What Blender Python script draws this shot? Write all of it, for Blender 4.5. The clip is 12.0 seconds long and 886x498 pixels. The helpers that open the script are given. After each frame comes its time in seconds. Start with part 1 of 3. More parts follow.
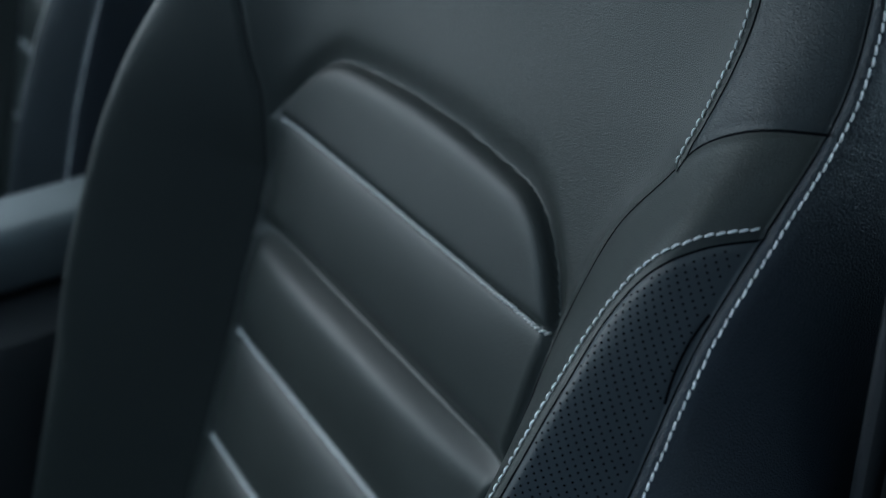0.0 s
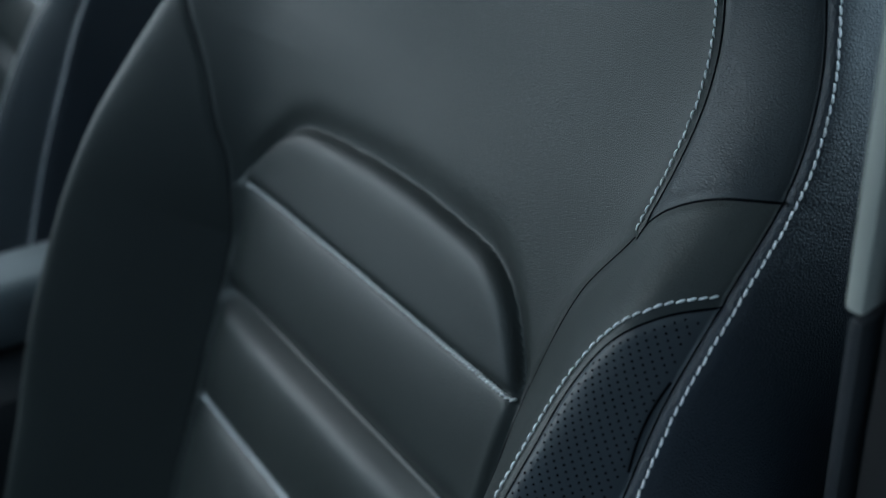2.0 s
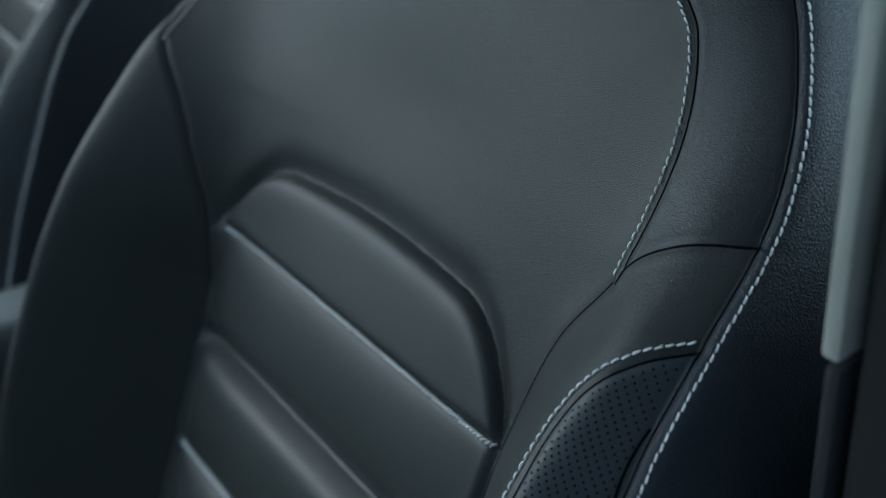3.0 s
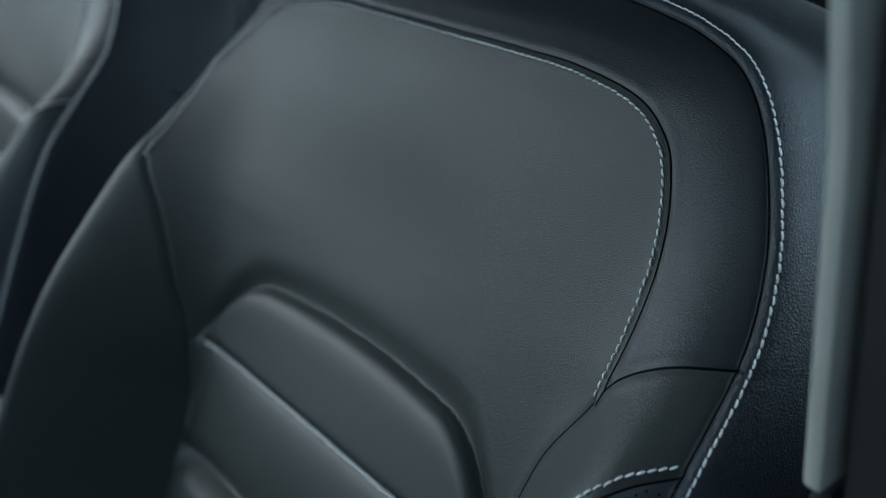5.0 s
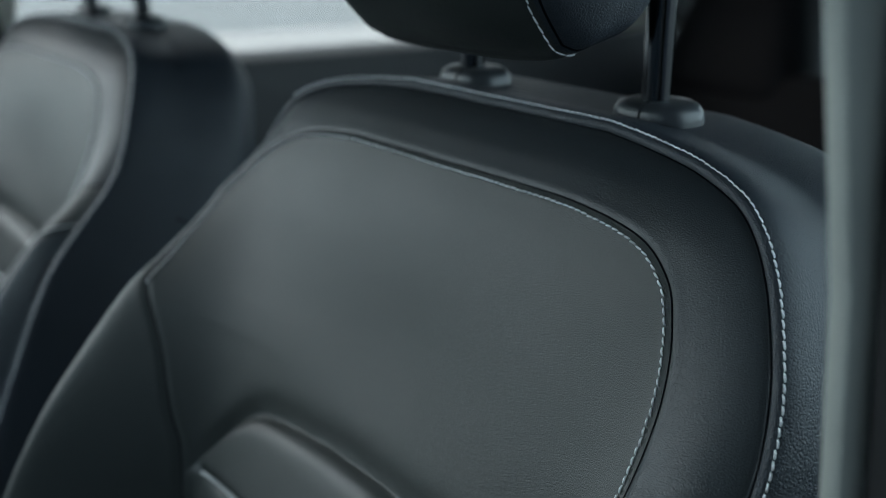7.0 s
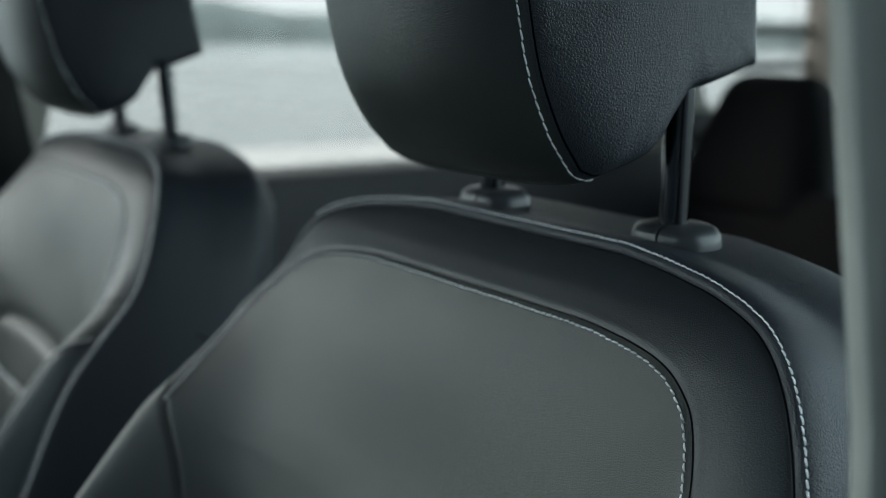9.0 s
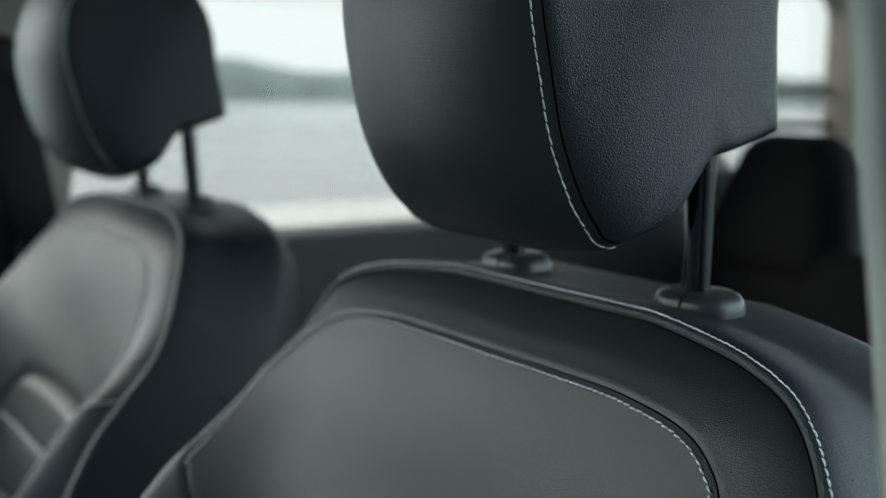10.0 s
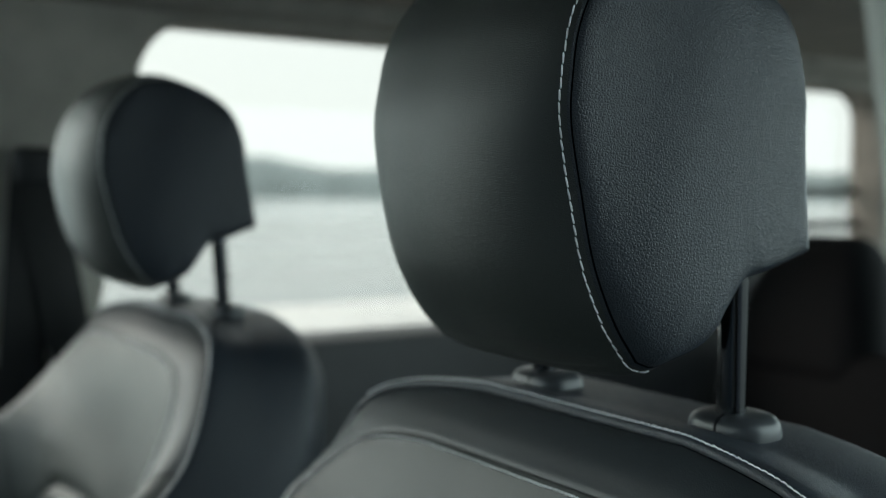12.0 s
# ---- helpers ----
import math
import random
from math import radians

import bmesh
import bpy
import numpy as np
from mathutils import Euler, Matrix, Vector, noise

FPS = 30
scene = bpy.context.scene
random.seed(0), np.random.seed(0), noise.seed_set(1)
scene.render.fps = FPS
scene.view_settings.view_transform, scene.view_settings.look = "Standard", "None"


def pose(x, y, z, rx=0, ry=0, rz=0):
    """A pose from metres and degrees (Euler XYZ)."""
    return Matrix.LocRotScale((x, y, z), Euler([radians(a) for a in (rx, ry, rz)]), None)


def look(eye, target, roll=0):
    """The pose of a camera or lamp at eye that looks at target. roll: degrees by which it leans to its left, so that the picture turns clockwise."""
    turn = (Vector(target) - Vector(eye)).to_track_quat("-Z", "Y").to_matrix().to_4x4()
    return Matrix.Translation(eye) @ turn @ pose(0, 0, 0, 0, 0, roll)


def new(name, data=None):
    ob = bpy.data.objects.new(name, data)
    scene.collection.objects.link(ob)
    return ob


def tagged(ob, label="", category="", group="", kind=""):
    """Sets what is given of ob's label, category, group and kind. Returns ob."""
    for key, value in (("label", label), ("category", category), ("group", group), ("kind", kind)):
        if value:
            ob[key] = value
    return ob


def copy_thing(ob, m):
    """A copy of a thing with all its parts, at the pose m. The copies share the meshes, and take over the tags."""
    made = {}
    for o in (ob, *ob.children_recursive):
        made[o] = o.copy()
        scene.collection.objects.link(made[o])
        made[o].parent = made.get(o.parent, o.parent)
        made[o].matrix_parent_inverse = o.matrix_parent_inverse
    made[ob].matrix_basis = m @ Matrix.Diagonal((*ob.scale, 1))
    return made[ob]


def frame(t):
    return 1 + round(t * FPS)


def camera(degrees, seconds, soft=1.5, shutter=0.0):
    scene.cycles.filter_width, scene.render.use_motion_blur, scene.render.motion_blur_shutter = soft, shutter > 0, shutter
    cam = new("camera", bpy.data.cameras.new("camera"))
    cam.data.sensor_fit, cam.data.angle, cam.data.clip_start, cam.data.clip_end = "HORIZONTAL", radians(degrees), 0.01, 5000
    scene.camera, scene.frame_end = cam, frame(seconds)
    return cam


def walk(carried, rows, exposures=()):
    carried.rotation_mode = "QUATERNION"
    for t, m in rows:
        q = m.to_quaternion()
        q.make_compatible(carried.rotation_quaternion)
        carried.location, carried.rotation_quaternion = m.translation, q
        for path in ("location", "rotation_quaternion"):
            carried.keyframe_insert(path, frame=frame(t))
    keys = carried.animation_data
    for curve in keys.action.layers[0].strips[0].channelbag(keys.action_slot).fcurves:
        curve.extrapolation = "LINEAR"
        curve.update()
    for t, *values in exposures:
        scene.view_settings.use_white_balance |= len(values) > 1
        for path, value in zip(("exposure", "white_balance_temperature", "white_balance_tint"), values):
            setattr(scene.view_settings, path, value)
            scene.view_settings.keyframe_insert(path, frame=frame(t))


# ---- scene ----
cam = camera(45.0, 12.0, soft=0.6)
# a fast lens, focused on the near bolster and the near side of the head restraint
cam.data.dof.use_dof = True
cam.data.dof.focus_distance = 0.46
cam.data.dof.aperture_fstop = 5.6
PATH = [
    (0.0, 0.4637, -0.4342, 1.3141, 57.366, -33.191, -0.437),
    (0.5, 0.4636, -0.4336, 1.3151, 56.932, -32.599, -0.295),
    (1.0, 0.4641, -0.4327, 1.3164, 56.515, -31.945, -0.177),
    (1.5, 0.4638, -0.4322, 1.3179, 56.019, -31.194, -0.135),
    (2.0, 0.4642, -0.4308, 1.3202, 55.492, -30.267, -0.002),
    (2.5, 0.4640, -0.4300, 1.3226, 54.921, -29.378, 0.026),
    (3.0, 0.4630, -0.4286, 1.3253, 54.333, -28.459, 0.066),
    (5.0, 0.4596, -0.4254, 1.3388, 53.167, -23.656, -0.150),
    (5.5, 0.4591, -0.4254, 1.3411, 53.124, -22.234, -0.135),
    (6.0, 0.4591, -0.4254, 1.3427, 53.169, -20.584, 0.115),
    (6.5, 0.4584, -0.4254, 1.3442, 53.132, -18.928, 0.298),
    (7.0, 0.4576, -0.4254, 1.3463, 53.137, -17.303, 0.495),
    (9.0, 0.4594, -0.4280, 1.3512, 54.174, -11.268, 0.741),
    (9.5, 0.4590, -0.4291, 1.3531, 54.704, -9.743, 0.682),
    (10.0, 0.4578, -0.4294, 1.3565, 55.211, -8.272, 0.628),
    (10.5, 0.4569, -0.4295, 1.3600, 55.692, -6.900, 0.493),
    (11.0, 0.4560, -0.4297, 1.3638, 56.194, -5.534, 0.407),
    (11.5, 0.4556, -0.4306, 1.3670, 56.533, -4.311, 0.315),
    (12.0, 0.4557, -0.4319, 1.3703, 56.607, -3.170, 0.294),
]
walk(cam, [(t, Matrix.Translation((x, y, z)) @ Euler((0, 0, radians(yaw))).to_matrix().to_4x4() @ Euler((radians(90 + pitch), 0, 0)).to_matrix().to_4x4() @ Euler((0, 0, radians(roll))).to_matrix().to_4x4()) for t, x, y, z, yaw, pitch, roll in PATH],
     exposures=[(0.0, -0.30, 5400, 6), (5.0, -0.22, 5500, 6), (9.0, 0.0, 6100, 6), (12.0, 0.22, 6400, 5)])

# ---- light ----
world = bpy.data.worlds.new("overcast_sky")
scene.world = world
world.use_nodes = True
wn = world.node_tree.nodes
wl = world.node_tree.links
sky = wn.new("ShaderNodeTexSky")
sky.sky_type = "NISHITA"
sky.sun_disc = False
sky.sun_elevation = radians(33)
sky.sun_rotation = radians(237)
sky.air_density, sky.dust_density, sky.ozone_density = 1.0, 6.0, 1.0
haze = wn.new("ShaderNodeMixRGB")
haze.inputs[0].default_value = 0.75
haze.inputs[2].default_value = (23.0, 27.6, 27.8, 1)
wl.new(sky.outputs[0], haze.inputs[1])
wl.new(haze.outputs[0], wn["Background"].inputs[0])
wn["Background"].inputs[1].default_value = 0.13

sun_data = bpy.data.lights.new("sun", "SUN")
sun_data.energy, sun_data.angle, sun_data.color = 1.6, radians(32), (1.0, 0.93, 0.86)
sun = new("sun", sun_data)
sun.matrix_world = look((-6.8, -4.4, 5.2), (0, 0, 0))


# ---- materials ----
def material(name, color, rough=0.5, metal=0.0, grain=0.0, grain_size=0.001, mottle=0.15, mottle_size=0.08, kind="voronoi", spec=0.5, sheen=0.0):
    m = bpy.data.materials.new(name)
    m.use_nodes = True
    n, l = m.node_tree.nodes, m.node_tree.links
    b = n["Principled BSDF"]
    b.inputs["Roughness"].default_value = rough
    b.inputs["Metallic"].default_value = metal
    b.inputs["Specular IOR Level"].default_value = spec
    if sheen:
        b.inputs["Sheen Weight"].default_value = sheen
    co = n.new("ShaderNodeTexCoord")
    big = n.new("ShaderNodeTexNoise")
    big.inputs["Scale"].default_value = 1 / mottle_size
    big.inputs["Detail"].default_value = 5
    l.new(co.outputs["Object"], big.inputs["Vector"])
    ramp = n.new("ShaderNodeMapRange")
    ramp.inputs["From Min"].default_value, ramp.inputs["From Max"].default_value = 0.3, 0.7
    ramp.inputs["To Min"].default_value, ramp.inputs["To Max"].default_value = 1 - mottle, 1 + mottle
    l.new(big.outputs[0], ramp.inputs["Value"])
    mul = n.new("ShaderNodeVectorMath")
    mul.operation = "SCALE"
    mul.inputs[0].default_value = color
    l.new(ramp.outputs[0], mul.inputs["Scale"])
    l.new(mul.outputs[0], b.inputs["Base Color"])
    rr = n.new("ShaderNodeMapRange")
    rr.inputs["To Min"].default_value, rr.inputs["To Max"].default_value = max(0.02, rough - 0.07), min(1, rough + 0.07)
    l.new(big.outputs[0], rr.inputs["Value"])
    l.new(rr.outputs[0], b.inputs["Roughness"])
    if grain:
        bump = n.new("ShaderNodeBump")
        bump.inputs["Strength"].default_value = 1.0
        bump.inputs["Distance"].default_value = grain
        if kind == "voronoi":
            warp = n.new("ShaderNodeTexNoise")
            warp.inputs["Scale"].default_value = 0.35 / grain_size
            warp.inputs["Detail"].default_value = 2
            l.new(co.outputs["Object"], warp.inputs["Vector"])
            add = n.new("ShaderNodeMixRGB")
            add.blend_type = "LINEAR_LIGHT"
            add.inputs[0].default_value = grain_size * 0.7
            l.new(co.outputs["Object"], add.inputs[1])
            l.new(warp.outputs["Color"], add.inputs[2])
            v = n.new("ShaderNodeTexVoronoi")
            v.feature = "DISTANCE_TO_EDGE"
            v.inputs["Scale"].default_value = 1 / grain_size
            l.new(add.outputs[0], v.inputs["Vector"])
            mr = n.new("ShaderNodeMapRange")
            mr.inputs["From Max"].default_value = 0.28
            l.new(v.outputs["Distance"], mr.inputs["Value"])
            # fine creases on top of the pebble grain
            fine = n.new("ShaderNodeTexNoise")
            fine.inputs["Scale"].default_value = 1.6 / grain_size
            fine.inputs["Detail"].default_value = 3
            l.new(co.outputs["Object"], fine.inputs["Vector"])
            mx = n.new("ShaderNodeMixRGB")
            mx.inputs[0].default_value = 0.3
            l.new(mr.outputs[0], mx.inputs[1])
            l.new(fine.outputs[0], mx.inputs[2])
            l.new(mx.outputs[0], bump.inputs["Height"])
        else:
            fine = n.new("ShaderNodeTexNoise")
            fine.inputs["Scale"].default_value = 1 / grain_size
            fine.inputs["Detail"].default_value = 4
            l.new(co.outputs["Object"], fine.inputs["Vector"])
            l.new(fine.outputs[0], bump.inputs["Height"])
        l.new(bump.outputs[0], b.inputs["Normal"])
    return m


LEATHER = material("black_leather", (0.0245, 0.0292, 0.0280), 0.47, grain=0.00013, grain_size=0.0012, mottle=0.10)
# coarse leatherette; blue sky light on the sides is mixed into its colour
LEATHER_SIDE = material("leatherette_skylight_blue", (0.0170, 0.0235, 0.0330), 0.45, grain=0.00024, grain_size=0.0015, mottle=0.10)
# the wing's shade and blue skylight are put into this darker leather colour
LEATHER_SHADED = material("black_leather_shaded", (0.0165, 0.0220, 0.0265), 0.45, grain=0.00013, grain_size=0.0012, mottle=0.10)
# perforated leather, lightened and blued for the near-side light it catches
LEATHER_PERF = material("perforated_leather_lit_blue", (0.0240, 0.0310, 0.0375), 0.46, grain=0.00006, grain_size=0.0012, mottle=0.10)
LEATHER_PAD = material("soft_black_pad_leather", (0.0245, 0.0292, 0.0285), 0.47, grain=0.00009, grain_size=0.0013, mottle=0.10)
SEAM = material("black_seam", (0.004, 0.0045, 0.006), 0.95, grain=0.0001, grain_size=0.001, kind="noise", spec=0.05)
HOLE = material("hole_shade_black", (0.003, 0.003, 0.004), 0.95, spec=0.0)
THREAD = material("pale_grey_thread", (0.80, 0.82, 0.84), 0.5, grain=0.0001, grain_size=0.0006, kind="noise")
THREAD_PAD = material("grey_thick_thread", (0.55, 0.56, 0.56), 0.7, grain=0.0001, grain_size=0.0006, kind="noise")
PLASTIC = material("satin_black_plastic", (0.045, 0.050, 0.056), 0.34, grain=0.00003, grain_size=0.0008, kind="noise")
PLASTIC_ROUGH = material("grained_black_plastic", (0.018, 0.020, 0.023), 0.55, grain=0.0001, grain_size=0.0012)
CHROME = material("dark_chrome", (0.055, 0.058, 0.062), 0.14, metal=1.0, mottle=0.05)
HEADLINER = material("beige_grey_headliner", (0.42, 0.40, 0.36), 0.9, grain=0.0002, grain_size=0.0012, kind="noise", spec=0.1)
PILLAR = material("pale_grey_pillar_trim", (0.43, 0.44, 0.40), 0.6, grain=0.0001, grain_size=0.001, kind="noise")
DOORTRIM = material("dark_door_trim", (0.020, 0.022, 0.026), 0.5, grain=0.0001, grain_size=0.0015)
GREYTRIM = material("grey_satin_trim", (0.10, 0.115, 0.12), 0.45, grain=0.00005, grain_size=0.001, kind="noise")
RUBBER = material("black_rubber", (0.010, 0.010, 0.011), 0.6)
WEBBING = material("black_belt_webbing", (0.012, 0.013, 0.014), 0.7, grain=0.0002, grain_size=0.0015, kind="noise")
CARPET = material("black_carpet", (0.012, 0.012, 0.013), 0.95, grain=0.001, grain_size=0.003, kind="noise", spec=0.1)
CLOTH_REAR = material("dark_rear_seat_leather", (0.008, 0.009, 0.011), 0.8, grain=0.0001, grain_size=0.002, spec=0.2)
PAINT = material("white_painted_concrete", (0.80, 0.80, 0.78), 0.6, grain=0.001, grain_size=0.02, kind="noise", mottle=0.06, mottle_size=0.6)
PAVING = material("grey_quay_asphalt", (0.16, 0.16, 0.155), 0.85, grain=0.002, grain_size=0.01, kind="noise", mottle=0.2, mottle_size=0.8)
WALLDARK = material("grey_blocker_wall", (0.09, 0.105, 0.13), 0.8, grain=0.002, grain_size=0.02, kind="noise", mottle=0.3, mottle_size=0.5)
# distance haze is painted in: the woods get a pale grey base
WOODS = material("far_woods_haze_tint", (0.24, 0.28, 0.28), 0.95, grain=0.0, mottle=0.25, mottle_size=14.0, spec=0.05)
BODYPAINT = material("dark_car_paint", (0.02, 0.022, 0.025), 0.25, mottle=0.05)
WATER = material("pale_sea_water", (0.30, 0.34, 0.34), 0.22, grain=0.05, grain_size=1.5, kind="noise", mottle=0.1, mottle_size=20)


def tinted_glass(name, tint):
    m = bpy.data.materials.new(name)
    m.use_nodes = True
    n, l = m.node_tree.nodes, m.node_tree.links
    n.remove(n["Principled BSDF"])
    clear = n.new("ShaderNodeBsdfTransparent")
    clear.inputs[0].default_value = (*tint, 1)
    gloss = n.new("ShaderNodeBsdfGlossy")
    gloss.inputs["Roughness"].default_value = 0.02
    mix = n.new("ShaderNodeMixShader")
    mix.inputs[0].default_value = 0.03
    l.new(clear.outputs[0], mix.inputs[1])
    l.new(gloss.outputs[0], mix.inputs[2])
    l.new(mix.outputs[0], n["Material Output"].inputs[0])
    return m


GLASS = tinted_glass("tinted_window_glass", (0.60, 0.563, 0.55))


# ---- building helpers ----
def mesh_object(name, verts, faces, mat, parent=None, label="", normals=None, smooth=True):
    me = bpy.data.meshes.new(name)
    me.from_pydata([tuple(p) for p in verts], [], [tuple(f) for f in faces])
    me.materials.append(mat)
    if smooth:
        me.polygons.foreach_set("use_smooth", [True] * len(me.polygons))
    me.update()
    if normals is not None:
        me.normals_split_custom_set_from_vertices([tuple(p) for p in normals])
    ob = new(name, me)
    if parent:
        ob.parent = parent
    if label:
        tagged(ob, label)
    return ob


def part(name, bm, mat, parent=None, label="", smooth=True):
    bmesh.ops.recalc_face_normals(bm, faces=bm.faces)
    me = bpy.data.meshes.new(name)
    bm.to_mesh(me)
    bm.free()
    me.materials.append(mat)
    if smooth:
        me.polygons.foreach_set("use_smooth", [True] * len(me.polygons))
        me.set_sharp_from_angle(angle=radians(40))
    ob = new(name, me)
    if parent:
        ob.parent = parent
    if label:
        tagged(ob, label)
    return ob


def box(bm, lo, hi, bevel=0.004, turn=None, seg=2):
    lo, hi = Vector(lo), Vector(hi)
    m = Matrix.Translation((lo + hi) / 2) @ Matrix.Diagonal((*(hi - lo), 1))
    made = bmesh.ops.create_cube(bm, size=1, matrix=(turn @ m) if turn else m)
    if bevel:
        edges = {e for v in made["verts"] for e in v.link_edges}
        bmesh.ops.bevel(bm, geom=list(edges), offset=bevel, segments=seg, profile=0.5, affect="EDGES")
    return bm


def curve(points):
    """A smooth function through points (x, y), x rising: monotone cubic."""
    xs, ys = np.array(points, float).T
    d = np.diff(ys) / np.diff(xs)
    m = np.zeros(len(xs))
    m[0], m[-1] = d[0], d[-1]
    for i in range(1, len(xs) - 1):
        m[i] = 0 if d[i - 1] * d[i] <= 0 else 2 / (1 / d[i - 1] + 1 / d[i])

    def at(x):
        x = np.clip(np.asarray(x, float), xs[0], xs[-1])
        i = np.clip(np.searchsorted(xs, x, side="right") - 1, 0, len(xs) - 2)
        h = xs[i + 1] - xs[i]
        s = (x - xs[i]) / h
        return ((1 + 2 * s) * (1 - s) ** 2 * ys[i] + s * (1 - s) ** 2 * h * m[i] + s * s * (3 - 2 * s) * ys[i + 1] + s * s * (s - 1) * h * m[i + 1])
    return at


def smooth_line(points, step=0.002):
    """A polyline through control points, rounded (Catmull-Rom), at even steps."""
    p = np.array(points, float)
    p = np.vstack([2 * p[0] - p[1], p, 2 * p[-1] - p[-2]])
    out = []
    for i in range(1, len(p) - 2):
        for s in np.linspace(0, 1, 24, endpoint=False):
            a, b, c, d = p[i - 1:i + 3]
            out.append(0.5 * (2 * b + (c - a) * s + (2 * a - 5 * b + 4 * c - d) * s * s + (3 * b - a - 3 * c + d) * s ** 3))
    out.append(p[-2])
    out = np.array(out)
    run = np.r_[0, np.cumsum(np.linalg.norm(np.diff(out, axis=0), axis=1))]
    n = max(2, int(run[-1] / step))
    at = np.linspace(0, run[-1], n)
    return np.stack([np.interp(at, run, out[:, k]) for k in range(out.shape[1])], 1)


def distance(u, v, line):
    """Distance in the plane from points to a polyline."""
    best = np.full(u.shape, 1.0)
    line = line[:: max(1, len(line) // 90)] if len(line) > 90 else line
    for (x0, y0), (x1, y1) in zip(line[:-1], line[1:]):
        dx, dy = x1 - x0, y1 - y0
        s = np.clip(((u - x0) * dx + (v - y0) * dy) / (dx * dx + dy * dy + 1e-12), 0, 1)
        best = np.minimum(best, np.hypot(u - x0 - s * dx, v - y0 - s * dy))
    return best


def offset_line(line, d):
    t = np.gradient(line, axis=0)
    t /= np.linalg.norm(t, axis=1, keepdims=True)
    return line + d * np.stack([-t[:, 1], t[:, 0]], 1)


# ---- the seat's own axes: u across, v down the reclined back, w out of its face ----
RECLINE = radians(20)
TOP = np.array([0, 0, 1.25])
AX_U = np.array([1.0, 0, 0])
AX_V = np.array([0, -math.sin(RECLINE), -math.cos(RECLINE)])
AX_W = np.array([0, -math.cos(RECLINE), math.sin(RECLINE)])


def seat_place(u, v, w):
    u, v, w = np.asarray(u, float), np.asarray(v, float), np.asarray(w, float)
    return TOP + u[..., None] * AX_U + v[..., None] * AX_V + w[..., None] * AX_W


edge_u = curve([(0.021, 0.085), (0.0245, 0.115), (0.031, 0.152), (0.043, 0.184), (0.060, 0.2025), (0.082, 0.2165), (0.110, 0.2292), (0.14, 0.2370), (0.19, 0.2445), (0.24, 0.250), (0.31, 0.257), (0.45, 0.260), (0.68, 0.258)])
edge_w = curve([(0.021, 0.052), (0.04, 0.056), (0.08, 0.061), (0.14, 0.067), (0.19, 0.087), (0.24, 0.108), (0.31, 0.122), (0.42, 0.132), (0.68, 0.136)])
crest_w = curve([(0.021, 0.054), (0.045, 0.059), (0.08, 0.063), (0.12, 0.069), (0.155, 0.081), (0.2, 0.108), (0.24, 0.127), (0.29, 0.146), (0.36, 0.161), (0.47, 0.171), (0.68, 0.168)])
mid_w = curve([(0.021, 0.052), (0.03, 0.060), (0.045, 0.068), (0.065, 0.072), (0.15, 0.071), (0.25, 0.069), (0.35, 0.068), (0.68, 0.070)])
base_u = curve([(0.021, 0.178), (0.12, 0.178), (0.19, 0.178), (0.23, 0.162), (0.27, 0.152), (0.31, 0.148), (0.62, 0.148)])
PAD_SEAMS = (0.296, 0.377, 0.461, 0.553)

S_INNER = [(0, 0.061), (0.063, 0.061), (0.105, 0.062), (0.144, 0.068), (0.165, 0.080), (0.175, 0.095), (0.183, 0.118), (0.187, 0.146), (0.187, 0.192)]
S_BOLSTER = [(0.187, 0.192), (0.165, 0.228), (0.155, 0.268), (0.150, 0.30), (0.149, 0.38), (0.149, 0.67)]
S_CROSS = [(0.190, 0.186), (0.200, 0.1745), (0.220, 0.1615), (0.243, 0.1530)]
S_PERF = [(0.243, 0.192), (0.231, 0.203), (0.220, 0.222), (0.217, 0.245), (0.219, 0.27), (0.220, 0.30), (0.220, 0.34), (0.218, 0.44), (0.216, 0.67)]


def mirrored(points):
    """The far side's lines, which lie a little further out round the shoulder."""
    return [(-u - side_shift(u, v), v) for u, v in points]


def side_shift(a, v):
    return 0.012 * np.clip((a - 0.10) / 0.07, 0, 1) * np.clip((0.32 - v) / 0.08, 0, 1) * np.clip((v - 0.065) / 0.05, 0, 1)


def pad_top(a):
    """The upper edge of the top pad of the insert."""
    return 0.239 + 0.004 * (a / 0.08) ** 2 + 0.046 * np.clip((a - 0.085) / 0.060, 0, 1.4) ** 2.2


GROOVES = []
S_FULL = mirrored(S_INNER)[:0:-1] + S_INNER
GROOVES.append((offset_line(smooth_line(S_FULL, 0.004), -0.0034), 0.0006, 0.0016))
for line, deep, wide, shift in ((S_BOLSTER, 0.0012, 0.0020, 0), (S_CROSS, 0.0006, 0.0016, 0), (S_PERF, 0.0008, 0.0016, -0.0042)):
    for q, sg in ((line, 1), (mirrored(line), -1)):
        GROOVES.append((offset_line(smooth_line(q, 0.004), shift * sg), deep, wide))


OUTLINE_V = 0.021 + 0.66 * np.linspace(0, 1, 80) ** 2.2
OUTLINE = np.stack([np.r_[-edge_u(OUTLINE_V)[::-1], edge_u(OUTLINE_V)], np.r_[OUTLINE_V[::-1], OUTLINE_V]], 1)


def edge_distance(u, v):
    """How far a place on the cover lies from the cover's sewn edge."""
    best = np.full(np.shape(u), 1.0)
    for (x0, y0), (x1, y1) in zip(OUTLINE[:-1], OUTLINE[1:]):
        dx, dy = x1 - x0, y1 - y0
        s = np.clip(((u - x0) * dx + (v - y0) * dy) / (dx * dx + dy * dy), 0, 1)
        best = np.minimum(best, np.hypot(u - x0 - s * dx, v - y0 - s * dy))
    return best


